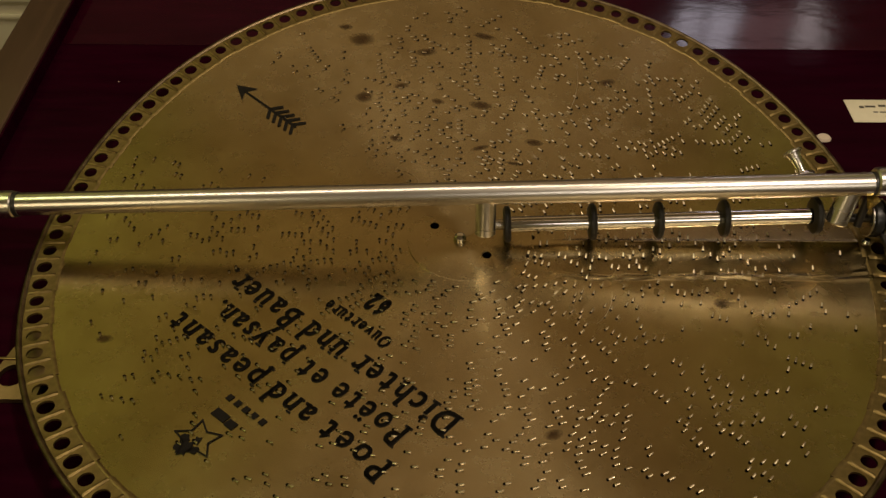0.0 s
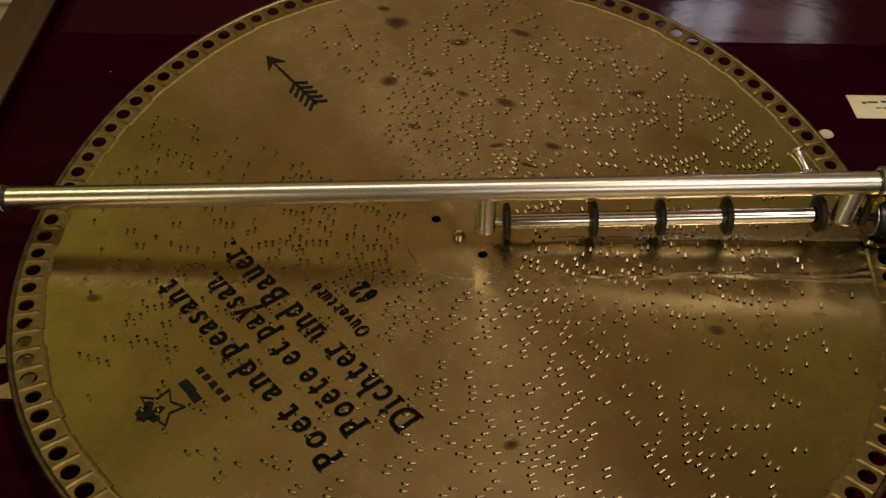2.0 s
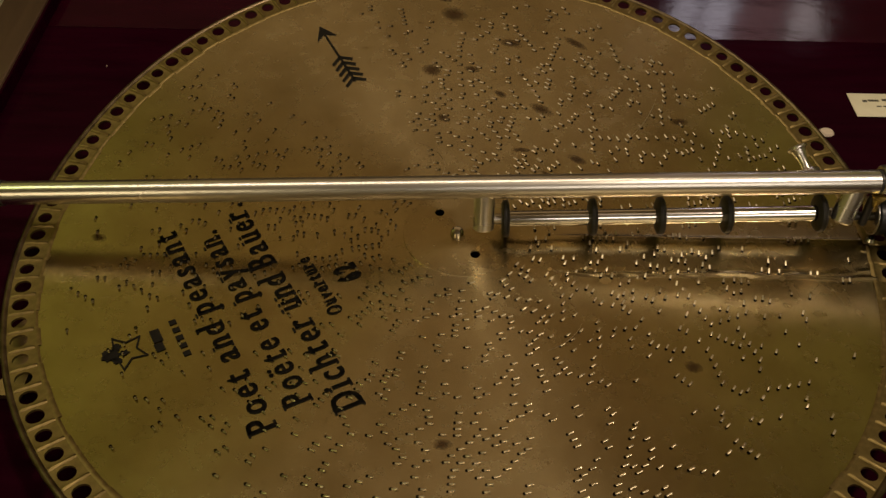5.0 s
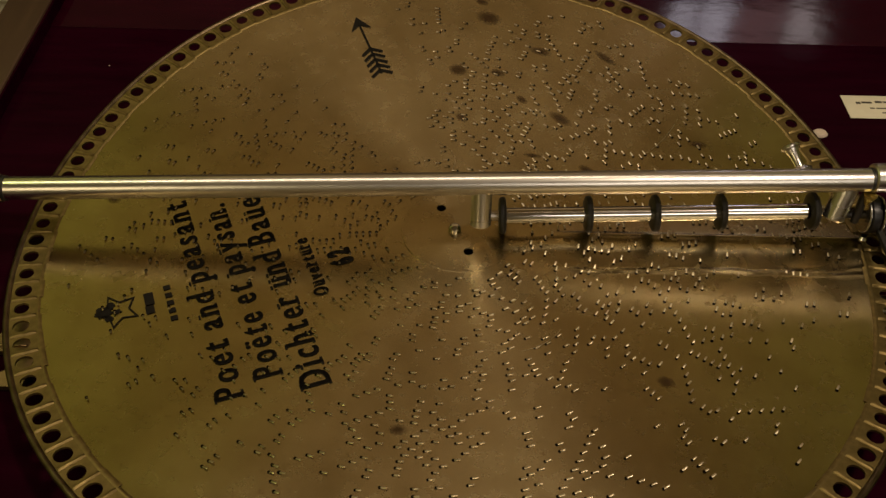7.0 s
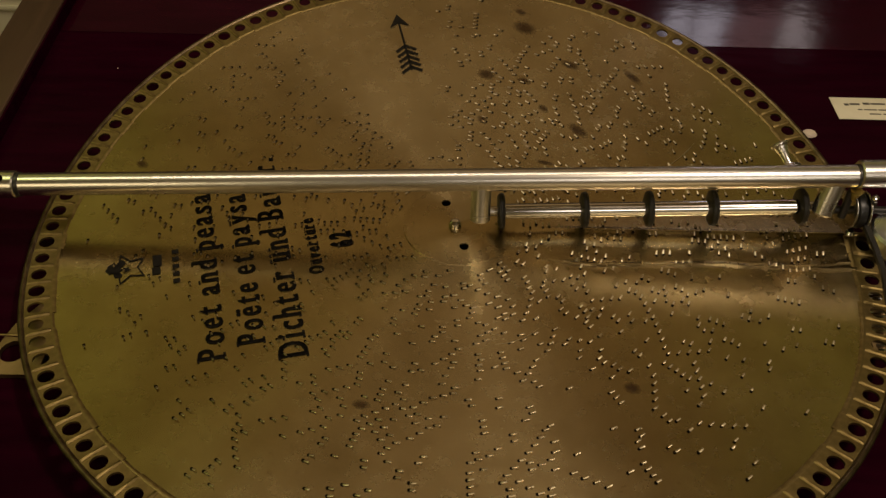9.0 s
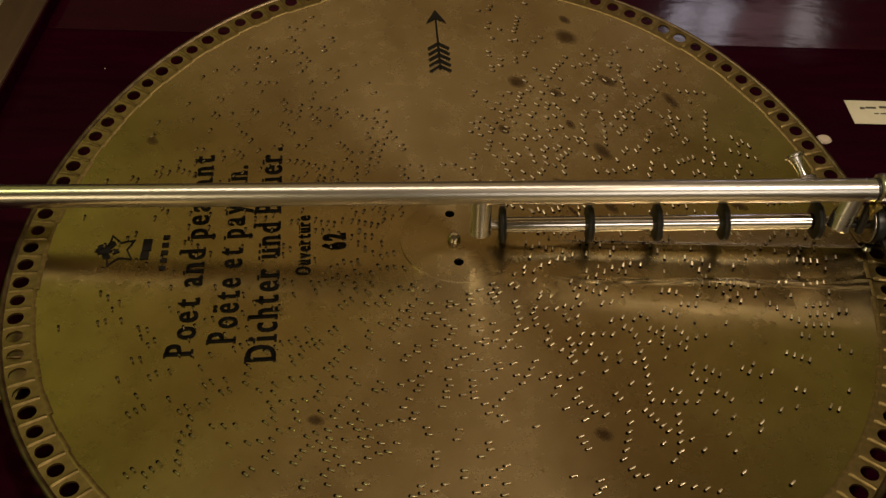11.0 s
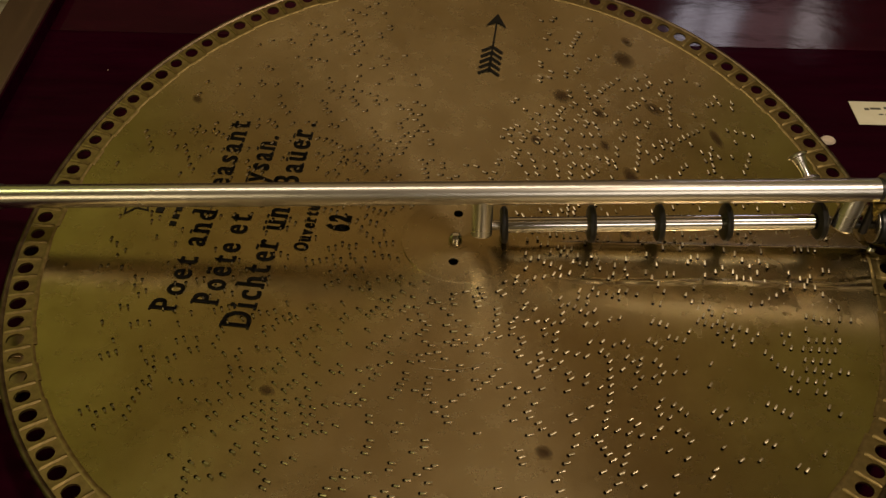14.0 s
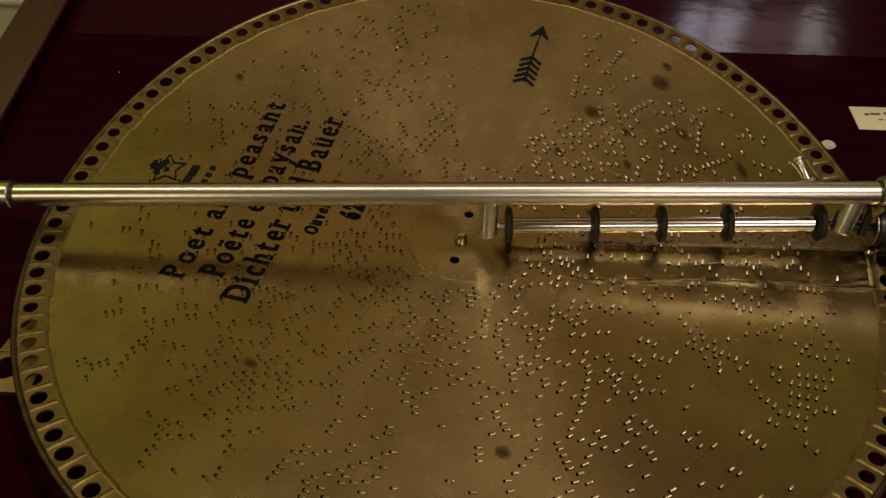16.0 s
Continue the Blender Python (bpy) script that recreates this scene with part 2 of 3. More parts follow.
# ---- the room ----
def build_room():
    lo_x, hi_x, lo_y, hi_y, lo_z, hi_z = -2.0, 2.2, -2.6, 1.1, -0.95, 1.65
    tagged(part("floor", box((lo_x, lo_y, lo_z - 0.05), (hi_x, hi_y, lo_z)), CARPET), "brown carpeted floor of the room", "floor", kind="structure")
    tagged(part("ceiling", box((lo_x, lo_y, hi_z), (hi_x, hi_y, hi_z + 0.05)), CEILING), "dim plain painted ceiling", "ceiling", kind="structure")
    back = tagged(part("wall_north", box((lo_x, hi_y, lo_z), (hi_x, hi_y + 0.1, hi_z)), CREAM), "cream painted wall with panel mouldings", "wall", kind="structure")
    # unseen tan surface, added for the tone that the disc mirrors
    part("tan_board", box((-0.72, hi_y - 0.008, 0.66), (0.72, hi_y, hi_z), 0.001), TAN, back, "tan board added to tone the disc's reflection")
    # unseen olive surfaces, added to put green into the disc's ends
    for a, b in ((lo_x, -0.721), (0.721, hi_x)):
        part("olive_board", box((a, hi_y - 0.006, 0.66), (b, hi_y, hi_z), 0.001), OLIVE, back, "olive board added to green the disc's reflected ends")
    # unseen dark surface, added to keep the deck's reflections dark
    part("dark_board", box((lo_x, hi_y - 0.012, -0.30), (hi_x, hi_y, 0.66), 0.002), DARK_BOARD, back, "unseen dark board that the varnished deck mirrors")
    # unseen walls; olive on two sides is chosen to green the disc's reflections
    for name, lo, hi in (("wall_west", (lo_x - 0.1, lo_y, lo_z), (lo_x, hi_y, hi_z)), ("wall_east", (hi_x, lo_y, lo_z), (hi_x + 0.1, hi_y, hi_z)),
                         ("wall_south", (lo_x, lo_y - 0.1, lo_z), (hi_x, lo_y, hi_z))):
        tagged(part(name, box(lo, hi), CREAM if name == "wall_south" else OLIVE), "plain painted wall of the room", "wall", kind="structure")
    for z, h, d in ((-0.86, 0.14, 0.02), (-0.47, 0.018, 0.012), (-0.51, 0.012, 0.008), (-0.35, 0.03, 0.02)):
        tagged(part("trim", box((lo_x, hi_y - d, z), (hi_x, hi_y, z + h), 0.004), CREAM), "cream painted wall moulding", "trim", kind="structure")
    # an unseen window, added and shaped so its glowing panes mirror in the varnish
    w = tagged(part("reflection_window", box((0.35, hi_y - 0.04, 0.39), (0.83, hi_y - 0.014, 0.545), 0.004), DARK_BOARD), "small unseen window, added to mirror in the varnish", "window", kind="structure")
    pale_pane = glow("pale_pane_glow", (0.94, 0.88, 1.0), 3.2)
    for a, b, c, d, low, glass in ((0.43, 0.478, 0.478, 0.43, 0.42, pale_pane), (0.49, 0.55, 0.545, 0.49, 0.42, pale_pane), (0.557, 0.645, 0.65, 0.555, 0.42, glow("reddish_pane_glow", (0.95, 0.5, 0.55), 0.7)),
                                   (0.655, 0.69, 0.745, 0.665, 0.42, glow("dim_pane_glow", (1.0, 0.86, 0.86), 2.2))):
        face = prism([(a, low), (b, low), (c, 0.522), (d, 0.522)], hi_y - 0.044, hi_y - 0.041)
        for v in face.verts:
            v.co.y, v.co.z = v.co.z, v.co.y
        part("pane", face, glass, w, "glowing pane shaped to the varnish reflection")


# ---- the case ----
def build_case():
    case = thing("music_box_case", "dark red varnished mahogany case under the disc", "music box", pose(0, 0, -0.014))
    part("deck_board", box((-0.369, -0.34, -0.02), (0.62, 0.2625, 0), 0.0002), MAHOGANY, case, smooth=0)
    part("back_board", box((-0.369, 0.2631, -0.02), (0.62, 0.66, 0.0), 0.0002), MAHOGANY_GLOSSY, case, "glossy back board", smooth=0)
    part("side_rail", box((-0.4085, -0.42, -0.10), (-0.3695, 0.75, 0.014), 0.002), WALNUT, case, "brown varnished side rail", smooth=0)
    # strip added to darken the rail's inner face
    part("inner_strip", box((-0.3692, -0.34, 0.0), (-0.3672, 0.70, 0.0128), 0.0006), MAHOGANY, case, "thin dark strip on the rail's inner face", smooth=0)
    part("front_board", box((-0.369, -0.42, -0.12), (0.62, -0.341, 0.012), 0.003), MAHOGANY, case, smooth=0)
    part("case_body", box((-0.40, -0.41, -0.40), (0.64, 0.74, -0.101), 0.004), MAHOGANY, case, smooth=0)
    tagged(part("speck", lathe([(0, 0), (0.0006, 0), (0.0004, 0.0003), (0, 0.0004)], pose(-0.3, 0.205, 0.0), 8), IVORY, case), "tiny pale speck of dust")
    stand = thing("table", "dark wooden table that carries the music box", "table", pose(0.1, 0.15, -0.414))
    part("tabletop", box((-0.6, -0.6, -0.03), (0.62, 0.66, 0), 0.004), WALNUT, stand)
    leg = box((-0.03, -0.03, -0.506), (0.03, 0.03, -0.03), 0.004)
    first = part("leg", leg, WALNUT, stand, m=pose(-0.54, -0.54, 0))
    for x, y in ((0.56, -0.54), (-0.54, 0.6), (0.56, 0.6)):
        ob = new("leg", first.data)
        ob.parent, ob.matrix_basis = stand, pose(x, y, 0)


def build_card():
    card = thing("name_card", "cream printed card lying on the varnished deck", "card", pose(0.3305, 0.1548, -0.0135))
    part("card", box((0, 0, 0), (0.095, 0.031, 0.0006), 0.0002), PAPER, card)
    for x, y, w, h in ((0.0105, 0.0190, 0.004, 0.003), (0.0155, 0.0200, 0.009, 0.0026), (0.0275, 0.0208, 0.006, 0.003), (0.0345, 0.0210, 0.013, 0.0024), (0.05, 0.0205, 0.02, 0.0026),
                       (0.0205, 0.0128, 0.004, 0.0016), (0.0260, 0.0128, 0.011, 0.0016), (0.0385, 0.0128, 0.008, 0.0016), (0.049, 0.0128, 0.02, 0.0016), (0.029, 0.0068, 0.010, 0.0016), (0.041, 0.0068, 0.014, 0.0016)):
        part("print_bar", box((x, y, 0.0006), (x + w, y + h, 0.0007)), PRINT, card, smooth=0)


# ---- the tune sheet ----
RING, HOLES, SHEET_EDGE, RIM_EDGE, HUB = 0.29, 113, 0.2800, 0.3010, 0.0405


FOLD_Y, FOLD_W, FOLD_D = -0.005, 0.0300, 0.0020


def ease(k):
    k = min(1.0, max(0.0, k))
    return k * k * (3 - 2 * k)


def crease_y(x):
    """Where the front edge of the swell runs, a little wavy."""
    return -0.0352 + 0.011 * (1 - ease((x - 0.02) / 0.06)) + 0.0009 * math.sin(41 * x + 0.4) + 0.0005 * math.sin(113 * x + 1) + 0.0003 * math.sin(310 * x)


def groove(x, y):
    """The swell under the rollers in one half of the sheet, with a sharp uneven crease along its front edge."""
    if x < 0.015 or abs(y) > 0.06:
        return 0.0
    k = ease((x - 0.025) / 0.05)
    g = math.sqrt(((y - FOLD_Y) / FOLD_W) ** 2 + 0.006)
    dip = -(FOLD_D + 0.012 * (x - 0.05)) * k * max(0.0, 1 - g) ** 1.15
    c = (y - crease_y(x)) / 0.0019
    lump = 0.75 + 0.25 * math.sin(67 * x + 2) + 0.2 * math.sin(173 * x)
    ridge = CREASE_H * ease((x - 0.045) / 0.06) * lump * math.exp(-c * c)
    c = (y - FOLD_Y - 0.002 + 0.008 * (x - 0.15)) / 0.0016
    fold = 0.4 * CREASE_H * ease((x - 0.05) / 0.05) * math.exp(-c * c)
    if x > 0.215:
        c = (y - crease_y(x) - 0.10 * (x - 0.215)) / 0.0016
        ridge += 0.6 * CREASE_H * ease((x - 0.215) / 0.02) * math.exp(-c * c)
    return dip - ridge - fold


CREASE_H = 0.0009


def sheet_z(x, y):
    v = y / RING
    return 0.0456 * v * v - 0.0151 * v ** 4 - groove(x, y)


def sheet_slope(x, y):
    return (sheet_z(x, y + 0.002) - sheet_z(x, y - 0.002)) / 0.004


# seconds and degrees of turn of the sheet
TURN = ((0, 0.0), (1, -3.95), (2, -8.2), (3, -12.45), (4, -16.6), (5.25, -21.3), (6.5, -25.95), (7.5, -29.95), (8.5, -34.0), (9, -36.0),
        (10.25, -41.1), (11.5, -46.1), (12.5, -50.1), (13.5, -54.2), (14.5, -58.2), (15.25, -61.3), (16, -64.3))
MOVING = []


def riding(ob, x, y, turn=0.0, lift=0.0):
    """Notes that this piece rides on the sheet at the place (x, y) that it has at the start, turned by so many degrees."""
    MOVING.append((ob, x, y, turn, lift))
    return ob


def sheet_pose(x, y, turn, lift, swing):
    c, s = math.cos(radians(swing)), math.sin(radians(swing))
    px, py = c * x - s * y, s * x + c * y
    tilt = math.atan(sheet_slope(px, py))
    m = pose(px, py, sheet_z(px, py), math.degrees(tilt)) @ pose(0, 0, lift, 0, 0, turn + swing)
    return m


def build_sheet(disc):
    """A ring of metal, finely divided where the crease runs, closed below and at its edges."""
    angles = [radians(-28 + 38 * k / 460) for k in range(460)] + [radians(10 + 322 * k / 330) for k in range(330)]
    radii = [HUB - 0.002 + (SHEET_EDGE + 0.0015 - HUB + 0.002) * k / 120 for k in range(121)]
    n, rings = len(angles), [(r, 0.0) for r in radii] + [(r, -0.0009) for r in radii[::-12]]
    cs = [(math.cos(a), math.sin(a)) for a in angles]
    verts = [(r * c, r * q, sheet_z(r * c, r * q) + drop) for r, drop in rings for c, q in cs]
    faces = []
    for i in range(len(rings)):
        a, b = i * n, (i + 1) % len(rings) * n
        for k in range(n):
            j = (k + 1) % n
            faces.append((a + k, b + k, b + j, a + j))
    me = bpy.data.meshes.new("sheet")
    me.from_pydata(verts, [], faces)
    me.materials.append(SHEET)
    me.shade_smooth()
    me.set_sharp_from_angle(angle=radians(50))
    ob = new("sheet", me)
    ob.parent = disc
    tagged(ob, "brushed tarnished metal sheet pressed into a trough")


def hub_mesh():
    """The middle of the sheet: a shallow embossed ring and two drive holes."""
    bm = bmesh.new()
    n = 64
    holes = [(-0.0212, 0.0129, 0.0034), (0.0152, -0.0158, 0.0034)]
    prof = [(HUB, -0.0004), (HUB, 0.0003), (HUB - 0.0004, 0.00036), (HUB - 0.0009, 0.00036), (HUB - 0.0013, 0.0003)]
    rings = [[bm.verts.new((r * math.cos(2 * math.pi * k / n), r * math.sin(2 * math.pi * k / n), z)) for k in range(n)] for r, z in prof]
    for a, b in zip(rings, rings[1:]):
        for k in range(n):
            bm.faces.new((a[k], a[(k + 1) % n], b[(k + 1) % n], b[k]))
    loops = [[(rings[-1][k], rings[-1][(k + 1) % n]) for k in range(n)]]
    edges = [bm.edges.get(p) for p in loops[0]]
    for x, y, r in holes:
        top = [bm.verts.new((x + r * math.cos(2 * math.pi * k / 20), y + r * math.sin(2 * math.pi * k / 20), 0.0003)) for k in range(20)]
        low = [bm.verts.new((v.co.x, v.co.y, -0.0012)) for v in top]
        edges += [bm.edges.new((top[k], top[(k + 1) % 20])) for k in range(20)]
        for k in range(20):
            bm.faces.new((top[k], low[k], low[(k + 1) % 20], top[(k + 1) % 20]))
    bmesh.ops.triangle_fill(bm, use_beauty=True, use_dissolve=False, edges=edges)
    return bm


def rim_mesh(kind):
    """One tooth of the drive rim: plate with a round hole, a raised rib beside it and a turned-down outer flange."""
    bm = bmesh.new()
    half = math.pi / HOLES * 1.004
    n = 16
    hole_r = 0.0051 if kind == 0 else (0.0047 if kind == 1 else 0.0053)

    def corner(r, a, z=0.0):
        return (r * math.cos(a) - RING, r * math.sin(a), z)

    outline = [corner(SHEET_EDGE, -half + 2 * half * k / 4) for k in range(4)] + [corner(SHEET_EDGE + 0.017 * k / 4, half) for k in range(4)] \
        + [corner(SHEET_EDGE + 0.017, half - 2 * half * k / 4) for k in range(4)] + [corner(SHEET_EDGE + 0.017 * (4 - k) / 4, -half) for k in range(4)]
    outer = [bm.verts.new(p) for p in outline]
    inner = [bm.verts.new((hole_r * math.cos(math.atan2(p[1], p[0])), hole_r * math.sin(math.atan2(p[1], p[0])), 0.0)) for p in outline]
    deep = [bm.verts.new((v.co.x, v.co.y, -0.0016)) for v in inner]
    for k in range(n):
        j = (k + 1) % n
        bm.faces.new((outer[k], outer[j], inner[j], inner[k]))
        bm.faces.new((inner[k], inner[j], deep[j], deep[k]))
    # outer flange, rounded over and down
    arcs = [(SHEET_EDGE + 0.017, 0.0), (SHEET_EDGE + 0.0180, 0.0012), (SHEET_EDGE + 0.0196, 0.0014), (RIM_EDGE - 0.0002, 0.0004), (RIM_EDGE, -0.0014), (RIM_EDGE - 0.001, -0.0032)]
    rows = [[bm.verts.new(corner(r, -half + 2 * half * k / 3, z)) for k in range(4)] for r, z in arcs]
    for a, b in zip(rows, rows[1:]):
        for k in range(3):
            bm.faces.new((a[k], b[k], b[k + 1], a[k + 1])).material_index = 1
    # inner bead, a little crinkled
    wob = (0.0, 0.0006, -0.0004)[kind]
    bead = [(SHEET_EDGE + 0.0012, 0.0001), (SHEET_EDGE + 0.0004, 0.0003 + wob * 0.15), (SHEET_EDGE - 0.0010 + wob * 1.4, 0.00025), (SHEET_EDGE - 0.0021 + wob * 1.4, -0.0003)]
    rows = [[bm.verts.new(corner(r, -half + 2 * half * k / 2, z)) for k in range(3)] for r, z in bead]
    for a, b in zip(rows, rows[1:]):
        for k in range(2):
            bm.faces.new((a[k], a[k + 1], b[k + 1], b[k]))
    # raised rib between this hole and the next
    sec = [(-0.0015, 0.0), (-0.0008, 0.0009), (0.0006, 0.0011), (0.0014, 0.0)]
    a0 = -half
    rows = []
    for r, k in ((SHEET_EDGE + 0.0012, 0.5), (SHEET_EDGE + 0.003, 1.0), (SHEET_EDGE + 0.0145, 1.0), (SHEET_EDGE + 0.0165, 0.4)):
        rows.append([bm.verts.new((r * math.cos(a0) - RING - t * math.sin(a0), r * math.sin(a0) + t * math.cos(a0), h * k + 0.0001)) for t, h in sec])
    for a, b in zip(rows, rows[1:]):
        for k in range(3):
            bm.faces.new((a[k], b[k], b[k + 1], a[k + 1]))
    return bm


def build_rim(disc):
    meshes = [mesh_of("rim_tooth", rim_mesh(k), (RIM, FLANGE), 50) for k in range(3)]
    for k in range(HOLES):
        a = radians(RIM_PHASE) + 2 * math.pi * k / HOLES
        ob = new("rim_tooth", meshes[random.choice((0, 0, 1, 2))])
        ob.parent = disc
        riding(ob, RING * math.cos(a), RING * math.sin(a), math.degrees(a), 0.0004)


RIM_PHASE = 147.75

# black slab serifs: for each letter (x0, x1, level) in letter widths, level 0 foot, 1 x height, 2 cap height
SERIFS = {"P": ((-0.12, 0.5, 0), (-0.12, 0.3, 2)), "D": ((-0.1, 0.3, 0), (-0.1, 0.3, 2)), "B": ((-0.1, 0.3, 0), (-0.1, 0.3, 2)), "i": ((-0.5, 1.5, 0), (-0.6, 0.6, 1)),
          "n": ((-0.14, 0.34, 0), (0.62, 1.14, 0), (-0.16, 0.2, 1)), "h": ((-0.14, 0.34, 0), (0.62, 1.14, 0), (-0.16, 0.2, 2)), "r": ((-0.25, 0.75, 0), (-0.28, 0.3, 1)),
          "u": ((-0.16, 0.2, 1), (0.6, 0.9, 1), (0.8, 1.16, 0)), "d": ((0.8, 1.16, 0), (0.55, 0.9, 2)), "p": ((-0.16, 0.2, 1), (-0.14, 0.4, -1)),
          "t": ((0.3, 1.05, 0),), "a": ((0.75, 1.15, 0),), "y": ((-0.12, 0.38, 1), (0.66, 1.12, 1))}


STEM = 0.014


def letter_mesh(ch, size, wide, weight):
    """A letter of the built-in font, thickened, with slab serifs, lying flat."""
    cu = bpy.data.curves.new("letter", "FONT")
    cu.body, cu.size, cu.offset, cu.extrude, cu.resolution_u = ch, 1.0, weight, 0.0, 3
    ob = bpy.data.objects.new("letter_shape", cu)
    scene.collection.objects.link(ob)
    dg = bpy.context.evaluated_depsgraph_get()
    dg.update()
    me = bpy.data.meshes.new_from_object(ob.evaluated_get(dg))
    bpy.data.objects.remove(ob)
    bpy.data.curves.remove(cu)
    bm = bmesh.new()
    bm.from_mesh(me)
    bpy.data.meshes.remove(me)
    # fat upright stems and thin crossing strokes: the outline is repeated a little to either side
    whole = list(bm.faces)
    for shift in (-STEM, STEM):
        made = bmesh.ops.duplicate(bm, geom=whole)["geom"]
        for g in made:
            if isinstance(g, bmesh.types.BMVert):
                g.co.x += shift
    xs = [v.co.x for v in bm.verts]
    x0, x1 = min(xs), max(xs)
    levels = {-1: -0.2, 0: 0.0, 1: 0.53, 2: 0.70}
    for a, b, lv in SERIFS.get(ch, ()):
        y = levels[lv]
        lo, hi = (y - weight, y + 0.055) if lv <= 0 else (y - 0.055 + weight, y + weight)
        q = [bm.verts.new((x0 + (x1 - x0) * u, v, 0.0)) for u, v in ((a, lo), (b, lo), (b, hi), (a, hi))]
        bm.faces.new(q)
    for v in bm.verts:
        v.co = Vector(((v.co.x - x0) * size * wide, v.co.y * size, 0.0))
    bmesh.ops.recalc_face_normals(bm, faces=bm.faces)
    for f in bm.faces:
        if f.normal.z < 0:
            f.normal_flip()
    return bm, (x1 - x0) * size * wide


TEXT_AT = 140.0      # the way the lines of print run over the sheet, in degrees


def print_line(disc, words, near, start, end, height, weight, name):
    """One printed line: letters as rigid pieces, from start to end along the line, its foot at that distance from the spindle."""
    size = height / 0.72
    made, x = [], 0.0
    for ch in words:
        if ch == " ":
            x += 0.34
            continue
        bm, w = letter_mesh(ch, 1.0, 1.0, weight)
        made.append((ch, bm, x, w))
        x += w + (0.2 if ch not in "ti" else 0.21)
    total = made[-1][2] + made[-1][3]
    wide = (end - start) / (total * size)
    e = Vector((math.cos(radians(TEXT_AT)), math.sin(radians(TEXT_AT))))
    up = Vector((-e.y, e.x))
    for ch, bm, at, w in made:
        mid = (w / 2, 0.3)
        for v in bm.verts:
            v.co = Vector(((v.co.x - mid[0]) * size * wide, (v.co.y - mid[1]) * size, 0.0))
        geo = bmesh.ops.extrude_face_region(bm, geom=list(bm.faces))["geom"]
        for g in geo:
            if isinstance(g, bmesh.types.BMVert):
                g.co.z += 0.00012
        ob = part(name, bm, INK, disc, smooth=0)
        p = e * (start + (at + mid[0]) * size * wide) + up * (near + mid[1] * size)
        riding(ob, p.x, p.y, TEXT_AT, 0.0004)


def build_print(disc):
    print_line(disc, "Poet and peasant", 0.173, -0.090, 0.096, 0.0175, 0.010, "letter")
    print_line(disc, "Po\u00ebte et paysan.", 0.148, -0.081, 0.084, 0.0180, 0.010, "letter")
    print_line(disc, "Dichter und Bauer.", 0.123, -0.098, 0.101, 0.0190, 0.010, "letter")
    print_line(disc, "Ouverture", 0.1025, -0.0255, 0.0305, 0.0100, 0.022, "letter")
    print_line(disc, "62", 0.0788, -0.0032, 0.0118, 0.0150, 0.045, "numeral")
    e = Vector((math.cos(radians(TEXT_AT)), math.sin(radians(TEXT_AT))))
    up = Vector((-e.y, e.x))

    def bar(name, u0, u1, v0, v1):
        w, h = (u1 - u0) / 2, (v1 - v0) / 2
        p = e * (u0 + w) + up * (v0 + h)
        riding(part(name, box((-w, -h, 0), (w, h, 0.00012)), INK, disc, smooth=0), p.x, p.y, TEXT_AT, 0.0004)

    # a short word that stays a row of plain bars, and the solid block above it
    for k in range(5):
        bar("print_bar", -0.0145 + 0.0072 * k, -0.0105 + 0.0072 * k, 0.1980, 0.2025)
    bar("print_block", 0.0045, 0.0155, 0.2095, 0.2155)
    bar("print_block", -0.0035, 0.0035, 0.2105, 0.2160)
    # the trade mark: an outlined star with a dark figure
    p = e * 0.0062 + up * 0.2325
    bm = bmesh.new()
    pts = []
    for k in range(10):
        r = 0.0160 if k % 2 == 0 else 0.0082
        a = math.pi / 2 + k * math.pi / 5
        pts.append((r * math.cos(a), r * math.sin(a) * 0.92))
    out_v = [bm.verts.new((x, y, 0)) for x, y in pts]
    in_v = [bm.verts.new((x * 0.85, y * 0.85, 0)) for x, y in pts]
    for k in range(10):
        j = (k + 1) % 10
        bm.faces.new((out_v[k], out_v[j], in_v[j], in_v[k]))
    rnd = random.Random(5)
    for cx, cy, size, steps in ((0.0005, 0.0085, 0.0056, 18), (-0.0052, 0.0062, 0.0034, 12), (0.0058, 0.0040, 0.0030, 11), (-0.0008, 0.0002, 0.0026, 10)):
        bm.faces.new([bm.verts.new((cx + size * rnd.uniform(0.6, 1.25) * math.cos(2 * math.pi * k / steps), cy + size * rnd.uniform(0.6, 1.25) * math.sin(2 * math.pi * k / steps), 0)) for k in range(steps)])
    geo = bmesh.ops.extrude_face_region(bm, geom=list(bm.faces))["geom"]
    for g in geo:
        if isinstance(g, bmesh.types.BMVert):
            g.co.z += 0.00012
    riding(part("star_mark", bm, INK, disc, "black printed star mark", smooth=0), p.x, p.y, TEXT_AT, 0.0004)
    # the arrow that points to the rim
    bm = bmesh.new()

    def bar_at(x0, y0, x1, y1, w0, w1):
        d = Vector((x1 - x0, y1 - y0)).normalized()
        q = Vector((-d.y, d.x))
        bm.faces.new([bm.verts.new((*(Vector(c) + q * s), 0)) for c, s in (((x0, y0), -w0), ((x1, y1), -w1), ((x1, y1), w1), ((x0, y0), w0))])

    bm.faces.new([bm.verts.new((x, y, 0)) for x, y in ((0.037, 0), (0.0205, 0.0088), (0.0265, 0.0), (0.0205, -0.0088))])
    bar_at(0.027, 0, -0.034, 0, 0.0007, 0.0010)
    for k in range(5):
        x = -0.004 - 0.0066 * k
        for s in (1, -1):
            bar_at(x, 0.0, x - 0.0062, s * 0.0086, 0.0013, 0.0012)
    geo = bmesh.ops.extrude_face_region(bm, geom=list(bm.faces))["geom"]
    for g in geo:
        if isinstance(g, bmesh.types.BMVert):
            g.co.z += 0.00012
    a = radians(138.6)
